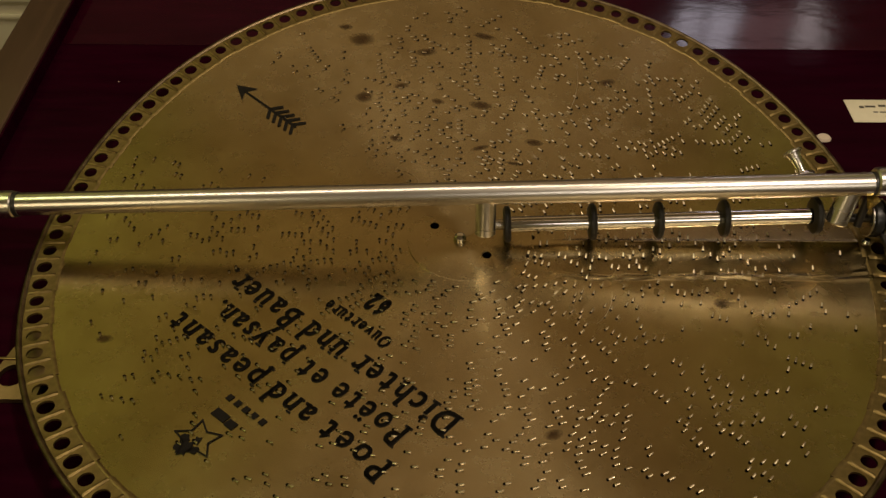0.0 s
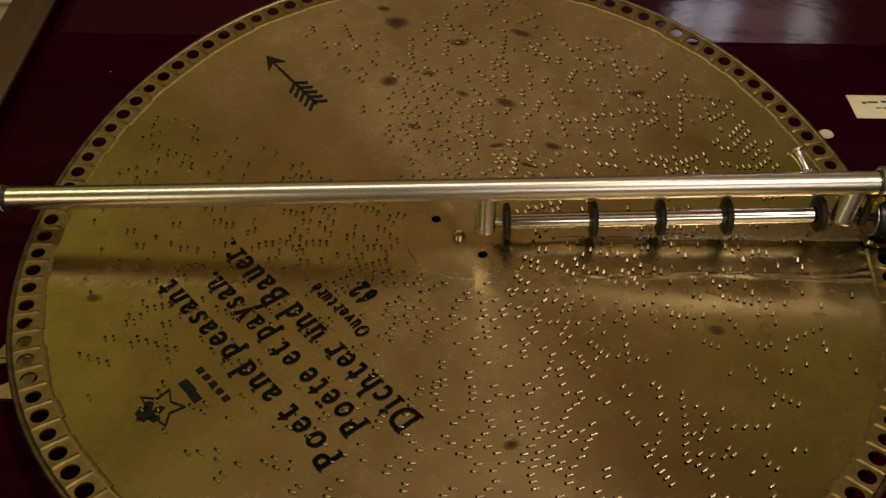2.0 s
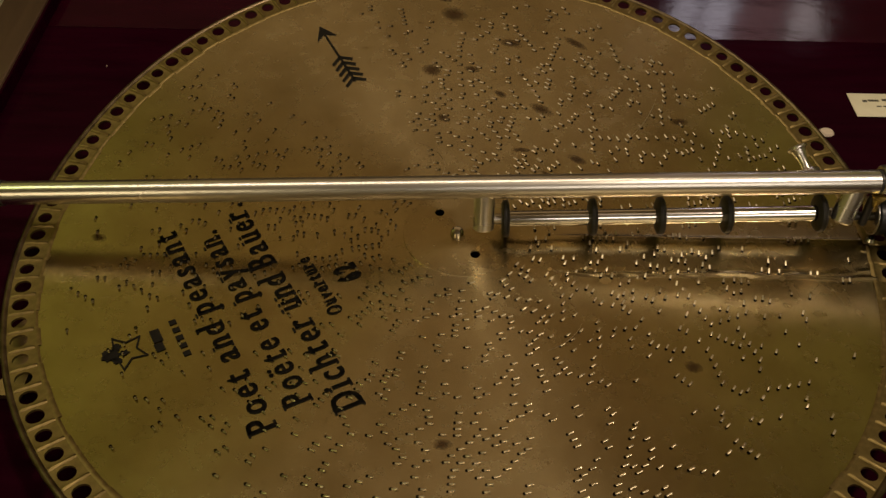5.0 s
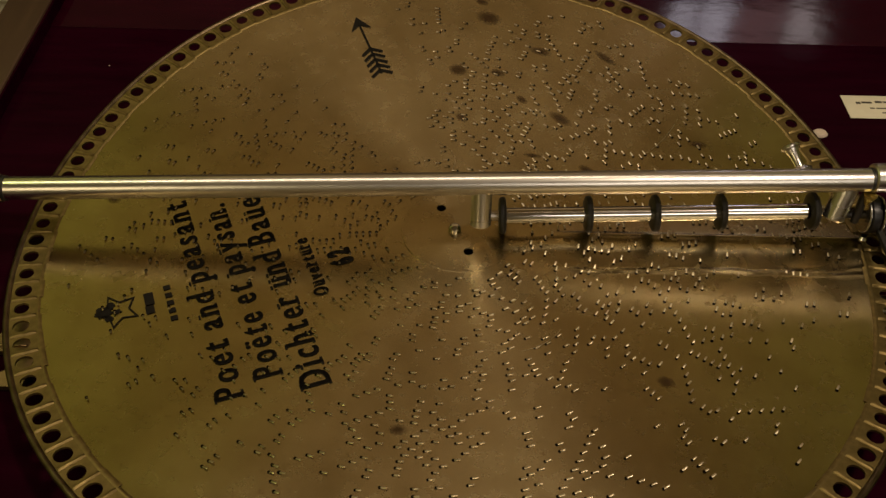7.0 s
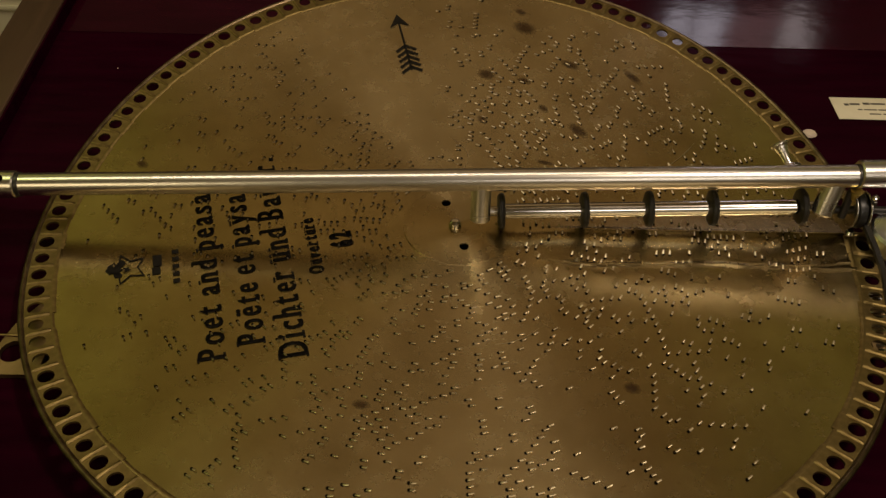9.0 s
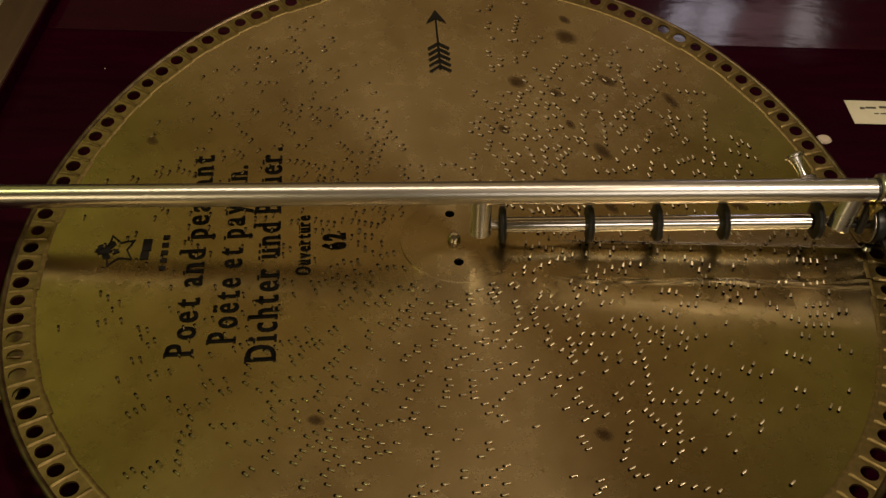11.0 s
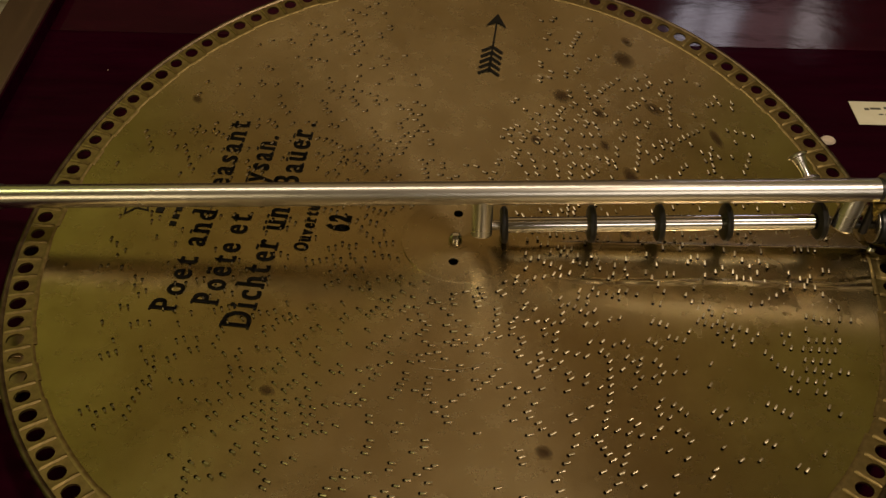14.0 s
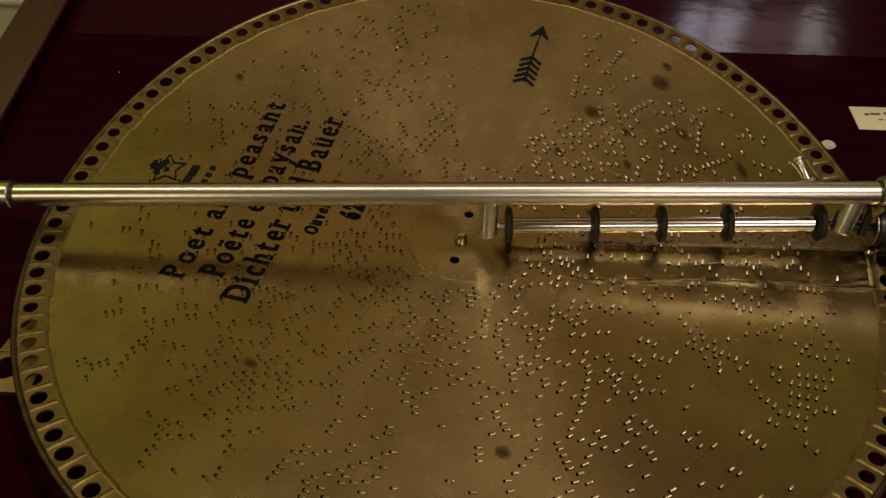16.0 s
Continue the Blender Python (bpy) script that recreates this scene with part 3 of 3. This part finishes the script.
    riding(part("arrow_mark", bm, INK, disc, "black printed arrow", smooth=0), 0.2105 * math.cos(a), 0.2105 * math.sin(a), 138.6, 0.0007)


def punch_runs():
    """Places (radius, degrees) of the punched tongues: short ladders, slants and single notes on concentric tracks."""
    rnd = random.Random(62)
    tracks = [0.0465 + 0.00232 * k for k in range(95)]
    spots = []

    def room(r, a):
        d = (a - 144 + 180) % 360 - 180
        if abs(d) < 14 and r > 0.085:
            return False
        d2 = (a + 130 + 180) % 360 - 180
        if abs(d2) < 30 and r > 0.10 and rnd.random() < 0.45:
            return False
        return all((r - q) ** 2 + (math.radians((a - b + 180) % 360 - 180) * r) ** 2 > (0.0044 if abs(r - q) > 0.001 else 0.0078) ** 2 for q, b in spots)

    def put(k, a):
        if 0 <= k < len(tracks) and room(tracks[k], a):
            spots.append((tracks[k], a))

    for _ in range(1500):
        k = int(len(tracks) * rnd.random() ** 0.9)
        if k > 82 and rnd.random() < 0.7:
            continue
        r, a, what = tracks[k], rnd.uniform(0, 360), rnd.random()
        step = math.degrees(0.0066 / r)
        if what < 0.55:
            put(k, a)
        elif what < 0.78:
            put(k, a), put(k + 2, a + rnd.uniform(-0.25, 0.25) * step)
        elif what < 0.87:
            for i in range(rnd.choice((3, 3, 4, 5))):
                put(k + 2 * i, a)
        else:
            s = rnd.choice((-1, 1))
            for i in range(rnd.choice((3, 4, 5))):
                put(k + 2 * i, a + s * step * 0.7 * i)
    for i in range(9):
        for j in range(5):
            if rnd.random() < 0.85:
                put(80 + 2 * j + (i % 2), 24 + 2.2 * i + 0.4 * j)
    return spots


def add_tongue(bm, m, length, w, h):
    """A tongue cut from the sheet: a nearly flat ramp that falls with the turning, toward +x, to a black plate painted
    as its opening's shade.
    """
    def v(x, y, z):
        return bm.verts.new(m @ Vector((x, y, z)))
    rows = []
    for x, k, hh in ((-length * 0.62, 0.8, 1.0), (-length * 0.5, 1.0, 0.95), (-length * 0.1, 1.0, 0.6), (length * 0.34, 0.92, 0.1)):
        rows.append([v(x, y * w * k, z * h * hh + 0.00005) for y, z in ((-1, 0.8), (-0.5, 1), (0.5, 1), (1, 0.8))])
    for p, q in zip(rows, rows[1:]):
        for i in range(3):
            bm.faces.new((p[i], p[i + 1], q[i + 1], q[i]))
    # plate just above the sheet: the opening's darkness is put into its colour
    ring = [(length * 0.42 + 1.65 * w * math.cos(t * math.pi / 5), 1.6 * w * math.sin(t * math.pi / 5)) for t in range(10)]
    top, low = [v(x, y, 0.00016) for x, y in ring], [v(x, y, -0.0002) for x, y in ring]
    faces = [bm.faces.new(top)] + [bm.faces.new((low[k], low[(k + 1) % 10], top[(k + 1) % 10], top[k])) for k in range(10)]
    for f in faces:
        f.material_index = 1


def build_punches(disc):
    """The nearest tongues one by one; the rest gathered into small patches that each ride on the bend as one stiff piece."""
    rnd = random.Random(9)
    shapes = []
    for k in range(5):
        bm = bmesh.new()
        add_tongue(bm, Matrix(), 0.0036 * rnd.uniform(0.85, 1.1), 0.00060 * rnd.uniform(0.88, 1.1), 0.00095 * rnd.uniform(0.75, 1.15))
        shapes.append(mesh_of("tongue", bm, (TONGUE, PIT_SHADE), 60))
    spots = [(r, a % 360) for r, a in punch_runs()]
    near = [s for s in spots if 232 < s[1] < 340 and s[0] > 0.05]
    near.sort(key=lambda s: abs(s[0] - 0.15))
    near = near[:300]
    for r, a in near:
        ob = new("tongue", rnd.choice(shapes))
        ob.parent = disc
        riding(ob, r * math.cos(radians(a)), r * math.sin(radians(a)), a - 90 + rnd.uniform(-5, 5), 0.0001)
    patches, taken = {}, set(near)
    for r, a in spots:
        if (r, a) not in taken:
            ring = int((r - 0.04) / 0.042)
            count = (16, 24, 32, 40, 44, 48)[ring]
            patches.setdefault((ring, int(a / 360 * count), count), []).append((r, a))
    for (ring, sec, count), group in sorted(patches.items()):
        r0, a0 = 0.04 + 0.042 * (ring + 0.5), radians((sec + 0.5) * 360 / count)
        bm = bmesh.new()
        for r, a in group:
            a = radians(a) - a0
            add_tongue(bm, pose(r * math.cos(a) - r0, r * math.sin(a), 0, 0, 0, math.degrees(a) - 90 + rnd.uniform(-5, 5)),
                       0.0036 * rnd.uniform(0.85, 1.1), 0.00060 * rnd.uniform(0.88, 1.1), 0.00095 * rnd.uniform(0.75, 1.15))
        ob = part("punched_patch", bm, (TONGUE, PIT_SHADE), disc, "punched metal tongues with black plates as opening shade", smooth=60)
        tagged(ob, kind="stuff")
        riding(ob, r0 * math.cos(a0), r0 * math.sin(a0), math.degrees(a0), 0.0003)


def build_stains(disc):
    rnd = random.Random(3)
    for x, y, w, h in ((0.0155, 0.1428, 0.011, 0.0052), (-0.0861, 0.2202, 0.012, 0.009), (-0.1007, 0.2358, 0.007, 0.004), (-0.0799, 0.1515, 0.009, 0.007), (-0.0503, 0.1648, 0.007, 0.004),
                       (-0.0199, 0.147, 0.006, 0.0035), (-0.0529, 0.1056, 0.006, 0.004), (0.0135, 0.0958, 0.008, 0.0026), (0.0558, 0.1018, 0.008, 0.004), (0.0392, 0.079, 0.008, 0.002),
                       (0.048, -0.1693, 0.006, 0.004), (-0.2295, -0.095, 0.006, 0.004), (0.12, 0.17, 0.008, 0.004), (0.17, -0.06, 0.006, 0.005), (-0.03, 0.205, 0.01, 0.005), (0.02, 0.225, 0.012, 0.004)):
        a = rnd.uniform(-25, 25)
        bm = bmesh.new()
        rim = [bm.verts.new((w * math.cos(2 * math.pi * k / 20), h * math.sin(2 * math.pi * k / 20), 0)) for k in range(20)]
        bm.faces.new(rim)
        ob = part("tarnish_spot", bm, TARNISH, disc, "brown tarnish spot", smooth=0)
        riding(ob, x, y, a, 0.0003)


def build_scratches(disc):
    """A few hairline scratches that catch the light."""
    for r, a, length, bend, turn in ((0.115, -35, 0.034, 0.10, 100), (0.19, 60, 0.05, 0.05, 20), (0.075, 120, 0.05, 0.35, 10)):
        bm = bmesh.new()
        rows = []
        for k in range(9):
            u = (k / 8 - 0.5) * length
            w = 0.00022 * (1 - abs(k / 4 - 1) ** 2) + 0.00004
            y = bend * u * u / length * 4
            rows.append((bm.verts.new((u, y - w, 0)), bm.verts.new((u, y + w, 0.00003)), ))
        for p, q in zip(rows, rows[1:]):
            bm.faces.new((p[0], q[0], q[1], p[1]))
        riding(part("scratch", bm, TONGUE, disc, "hairline scratch", smooth=0), r * math.cos(radians(a)), r * math.sin(radians(a)), turn + a, 0.0004)


def build_disc():
    disc = thing("music_disc", "brass-coloured punched metal music disc, turning under the bar", "music disc", pose(0, 0, 0))
    build_sheet(disc)
    riding(part("hub", hub_mesh(), SHEET, disc, "flat middle with two round drive holes"), 0.0, 0.0, 0.0, 0.0006)
    build_print(disc)
    build_stains(disc)
    build_scratches(disc)
    build_punches(disc)
    build_rim(disc)


# ---- the bar and its rollers ----
def build_spindle():
    s = thing("spindle", "small domed chrome spindle tip in the disc's centre", "spindle", pose(-0.0033, -0.001, -0.0175))
    part("shaft", lathe([(0, 0), (0.0042, 0), (0.0042, 0.0165), (0.0036, 0.0172), (0, 0.0172)], n=24), NICKEL, s)
    part("cap", lathe([(0.0036, 0.0172), (0.0046, 0.0176), (0.0047, 0.0198), (0.0038, 0.0222), (0.0022, 0.0235), (0, 0.0239)], n=24), CHROME, s, "domed chrome cap")


BAR_L, BAR_R = Vector((-0.305, -0.001, 0.0325)), Vector((0.272, 0.0018, 0.0541))


def build_bar():
    bar = thing("pressure_bar", "polished nickel pressure bar with black rollers across the disc", "pressure bar", pose(0, 0, 0))
    d = (BAR_R - BAR_L).normalized()
    part("bar", rod(BAR_L, BAR_R, 0.0079, 40, 0.0006), NICKEL, bar)
    part("collar", rod(BAR_R - d * 0.0008, BAR_R + d * 0.0012, 0.0083, 32, 0.0003), STEEL_DARK, bar, "dark joint ring")
    up = Vector((0, 0.0008, 0.0012))
    part("bar_sleeve", rod(BAR_R + d * 0.0012 + up, BAR_R + d * 0.075 + up, 0.0097, 40, 0.001), NICKEL, bar)
    part("joint_ring", rod(BAR_L - d * 0.0022, BAR_L + d * 0.0006, 0.0085, 32, 0.0003), STEEL_DARK, bar, "dark joint ring")
    m = along(BAR_L - d * 0.05, BAR_L - d * 0.0022)
    part("clamp_block", lathe([(0, 0), (0.0088, 0), (0.0096, 0.001), (0.0096, 0.0468), (0.0088, 0.0478), (0, 0.0478)], m, 28), NICKEL, bar, "nickel clamp socket")
    # no hole is cut: a black plug carries the hole's shade
    part("clamp_hole", rod(BAR_L - d * 0.0112 + Vector((0, -0.003, 0.0066)), BAR_L - d * 0.0112 + Vector((0, -0.0037, 0.0095)), 0.0024, 16, 0.0002), PIT_SHADE, bar, "black plug painted as a screw hole's shade")
    # posts that carry the roller shaft
    part("post", lathe(rod_profile(0.0071, 0.0295, 0.0012), along((0.0136, -0.0105, 0.0155), (0.0136, 0.0012, 0.0430)), 28), NICKEL, bar)
    part("post", lathe(rod_profile(0.0076, 0.026, 0.0012), along((0.2535, -0.0075, 0.0262), (0.2600, 0.0028, 0.0515)), 28), NICKEL, bar)
    y, z, rise = 0.0008, 0.0148, 0.049
    part("roller_shaft", rod((0.031, y, z), (0.238, y, z + 0.207 * rise), 0.0055, 28, 0.0004), CHROME, bar, "polished roller shaft")
    part("shaft_tip", rod((0.020, y, z - 0.011 * rise), (0.032, y, z), 0.0036, 20, 0.0004), NICKEL, bar)
    part("shaft_tip", rod((0.237, y, z + 0.206 * rise), (0.252, y, z + 0.221 * rise), 0.0036, 20, 0.0004), NICKEL, bar)
    for x in (0.0298, 0.0890, 0.1348, 0.1798, 0.2425):
        mx = along((x - 0.0032, y, z + (x - 0.031) * rise), (x, y, z + (x - 0.0278) * rise))
        wheel = part("roller", lathe([(0.0055, 0.0), (0.0105, 0.0002), (0.0124, 0.0011), (0.0130, 0.0026), (0.0124, 0.0041), (0.0105, 0.0052), (0.0055, 0.0054), (0.0055, 0.0)], mx, 44), RUBBER, bar, "black rubber roller")
        part("rim_band", lathe([(0.0118, 0.0043), (0.0129, 0.0032), (0.0132, 0.0037), (0.0120, 0.0049)], mx, 44), STEEL_DARK, wheel, "grey edge band")
    # pinch wheel, its flanges and screws at the drive end
    part("clamp_rod", rod((0.2712, -0.0040, 0.0200), (0.2735, 0.0015, 0.0420), 0.0028, 20, 0.0006), STEEL_DARK, bar, "dark slanted clamp rod")
    part("axle", rod((0.262, 0.0, 0.0240), (0.312, 0.0, 0.0240), 0.0030, 20), STEEL_DARK, bar)
    wheel = part("drive_wheel", lathe([(0.003, 0), (0.0105, 0), (0.0128, 0.0014), (0.0132, 0.004), (0.0128, 0.0066), (0.0105, 0.008), (0.003, 0.008), (0.003, 0)], pose(0.2785, 0.0, 0.0240, 0, 90), 36), RUBBER, bar, "black rubber drive wheel")
    for x, r in ((0.2771, 0.0128), (0.2866, 0.0138)):
        part("flange", lathe([(0.003, 0), (r - 0.0006, 0), (r, 0.0004), (r, 0.0009), (r - 0.0006, 0.0013), (0.003, 0.0013), (0.003, 0)], pose(x, 0.0, 0.0240, 0, 90), 36), NICKEL, wheel, "thin nickel flange")
    part("screw", lathe([(0, 0), (0.0012, 0), (0.0020, 0.0018), (0.0018, 0.0024), (0.0028, 0.0042), (0.0026, 0.0048), (0.0036, 0.0066), (0.0034, 0.0072), (0.0044, 0.0088), (0, 0.0090)], pose(0.2735, -0.0045, 0.0375), 18), BRASS_BRIGHT, bar, "threaded brass screw")
    part("screw", lathe([(0, 0), (0.0028, 0), (0.0028, 0.0016), (0.0018, 0.0030), (0, 0.0034)], pose(0.2878, -0.0060, 0.0400, 25, 0, 0), 16), CHROME, bar, "chrome screw")
    part("screw", lathe([(0, 0), (0.0030, 0.0004), (0.0034, 0.002), (0.0022, 0.0040), (0, 0.0046)], pose(0.2800, -0.0085, 0.0075), 16), CHROME, bar, "chrome screw")
    # leaning flared knob behind the bar
    part("knob", lathe([(0, 0), (0.0030, 0), (0.0031, 0.008), (0.0036, 0.013), (0.0046, 0.0165), (0.0050, 0.0178), (0.0064, 0.0186), (0.0067, 0.0195), (0.0062, 0.0204), (0.0040, 0.0212), (0, 0.0214)],
                        along((0.2350, 0.0205, 0.0430), (0.2265, 0.0385, 0.0545)), 28), NICKEL, bar, "flared nickel knob")
    part("knob_foot", box((0.2300, 0.004, 0.0440), (0.2415, 0.0240, 0.0475), 0.0012), NICKEL, bar)


def build_drive():
    """What shows at the edge of the disc: gear housing, bracket, washer."""
    h = thing("drive_housing", "polished chrome drive drum beside the disc rim", "drive drum", pose(0.3110, -0.018, -0.006))
    part("drum", lathe([(0.009, 0.0135), (0.020, 0.0135), (0.0215, 0.015), (0.0215, 0.026), (0.020, 0.028), (0.009, 0.0285)], n=40), STEEL_BRIGHT, h)
    part("drum_cap", lathe([(0, -0.008), (0.0095, -0.008), (0.0095, 0.030), (0.008, 0.032), (0, 0.0325)], n=24), STEEL_BRIGHT, h)
    guard = prism([(0.300, 0.014), (0.304, 0.014), (0.2885, -0.012), (0.2878, -0.034), (0.2858, -0.058), (0.280, -0.085), (0.276, -0.085), (0.282, -0.058), (0.2842, -0.034), (0.2847, -0.012)], 0.0185, 0.0215)
    part("guard_strip", guard, STEEL_DARK, h, "thin dark guard strip", m=pose(-0.3110, 0.018, 0.006))
    b = thing("brass_bracket", "brass plate with a round hole under the disc rim", "bracket", pose(-0.293, -0.101, -0.014))
    plate = bmesh.new()
    pts = [(-0.012, -0.030), (0.026, -0.030), (0.030, 0.034), (0.016, 0.036), (0.000, 0.010)]
    n = 20
    ring = [plate.verts.new((0.006 + 0.0085 * math.cos(2 * math.pi * k / n), -0.012 + 0.0085 * math.sin(2 * math.pi * k / n), 0.004)) for k in range(n)]
    low = [plate.verts.new((v.co.x, v.co.y, 0.0005)) for v in ring]
    out = [plate.verts.new((x, y, 0.004)) for x, y in pts]
    base = [plate.verts.new((x, y, 0.0)) for x, y in pts]
    edges = [plate.edges.new((ring[k], ring[(k + 1) % n])) for k in range(n)] + [plate.edges.new((out[k], out[(k + 1) % 5])) for k in range(5)]
    for k in range(n):
        plate.faces.new((ring[k], low[k], low[(k + 1) % n], ring[(k + 1) % n]))
    for k in range(5):
        plate.faces.new((out[k], base[k], base[(k + 1) % 5], out[(k + 1) % 5]))
    bmesh.ops.triangle_fill(plate, use_beauty=True, use_dissolve=False, edges=edges)
    part("plate", plate, BRASS, b)
    part("ridge", box((-0.0105, 0.0, 0.004), (0.02, 0.0016, 0.0052), 0.0004), BRASS, b)
    w = thing("ivory_button", "small pale oval button on the deck", "button", pose(0.298, 0.133, -0.014))
    part("button", lathe([(0, 0), (0.006, 0), (0.0066, 0.001), (0.005, 0.0028), (0, 0.0034)], Matrix.Diagonal((1.0, 0.8, 1, 1)), 24), IVORY, w)
    comb = thing("comb_plate", "brass comb plate with steel teeth under the disc", "comb", pose(0.2855, -0.075, -0.014))
    part("plate", box((-0.012, -0.03, 0.0), (0.03, 0.03, 0.006), 0.0008), BRASS, comb)
    tooth = mesh_of("tooth", box((-0.010, -0.0011, 0.006), (0.026, 0.0011, 0.0075)), NICKEL, 0)
    for k in range(14):
        ob = new("tooth", tooth)
        ob.parent, ob.matrix_basis = comb, pose(0, -0.027 + 0.0041 * k, 0)


build_room()
build_case()
build_card()
build_drive()
build_spindle()
build_bar()
build_disc()


# ---- what moves ----
def motions():
    for ob, x, y, turn, lift in MOVING:
        walk(ob, [(t, sheet_pose(x, y, turn, lift, swing)) for t, swing in TURN])


motions()
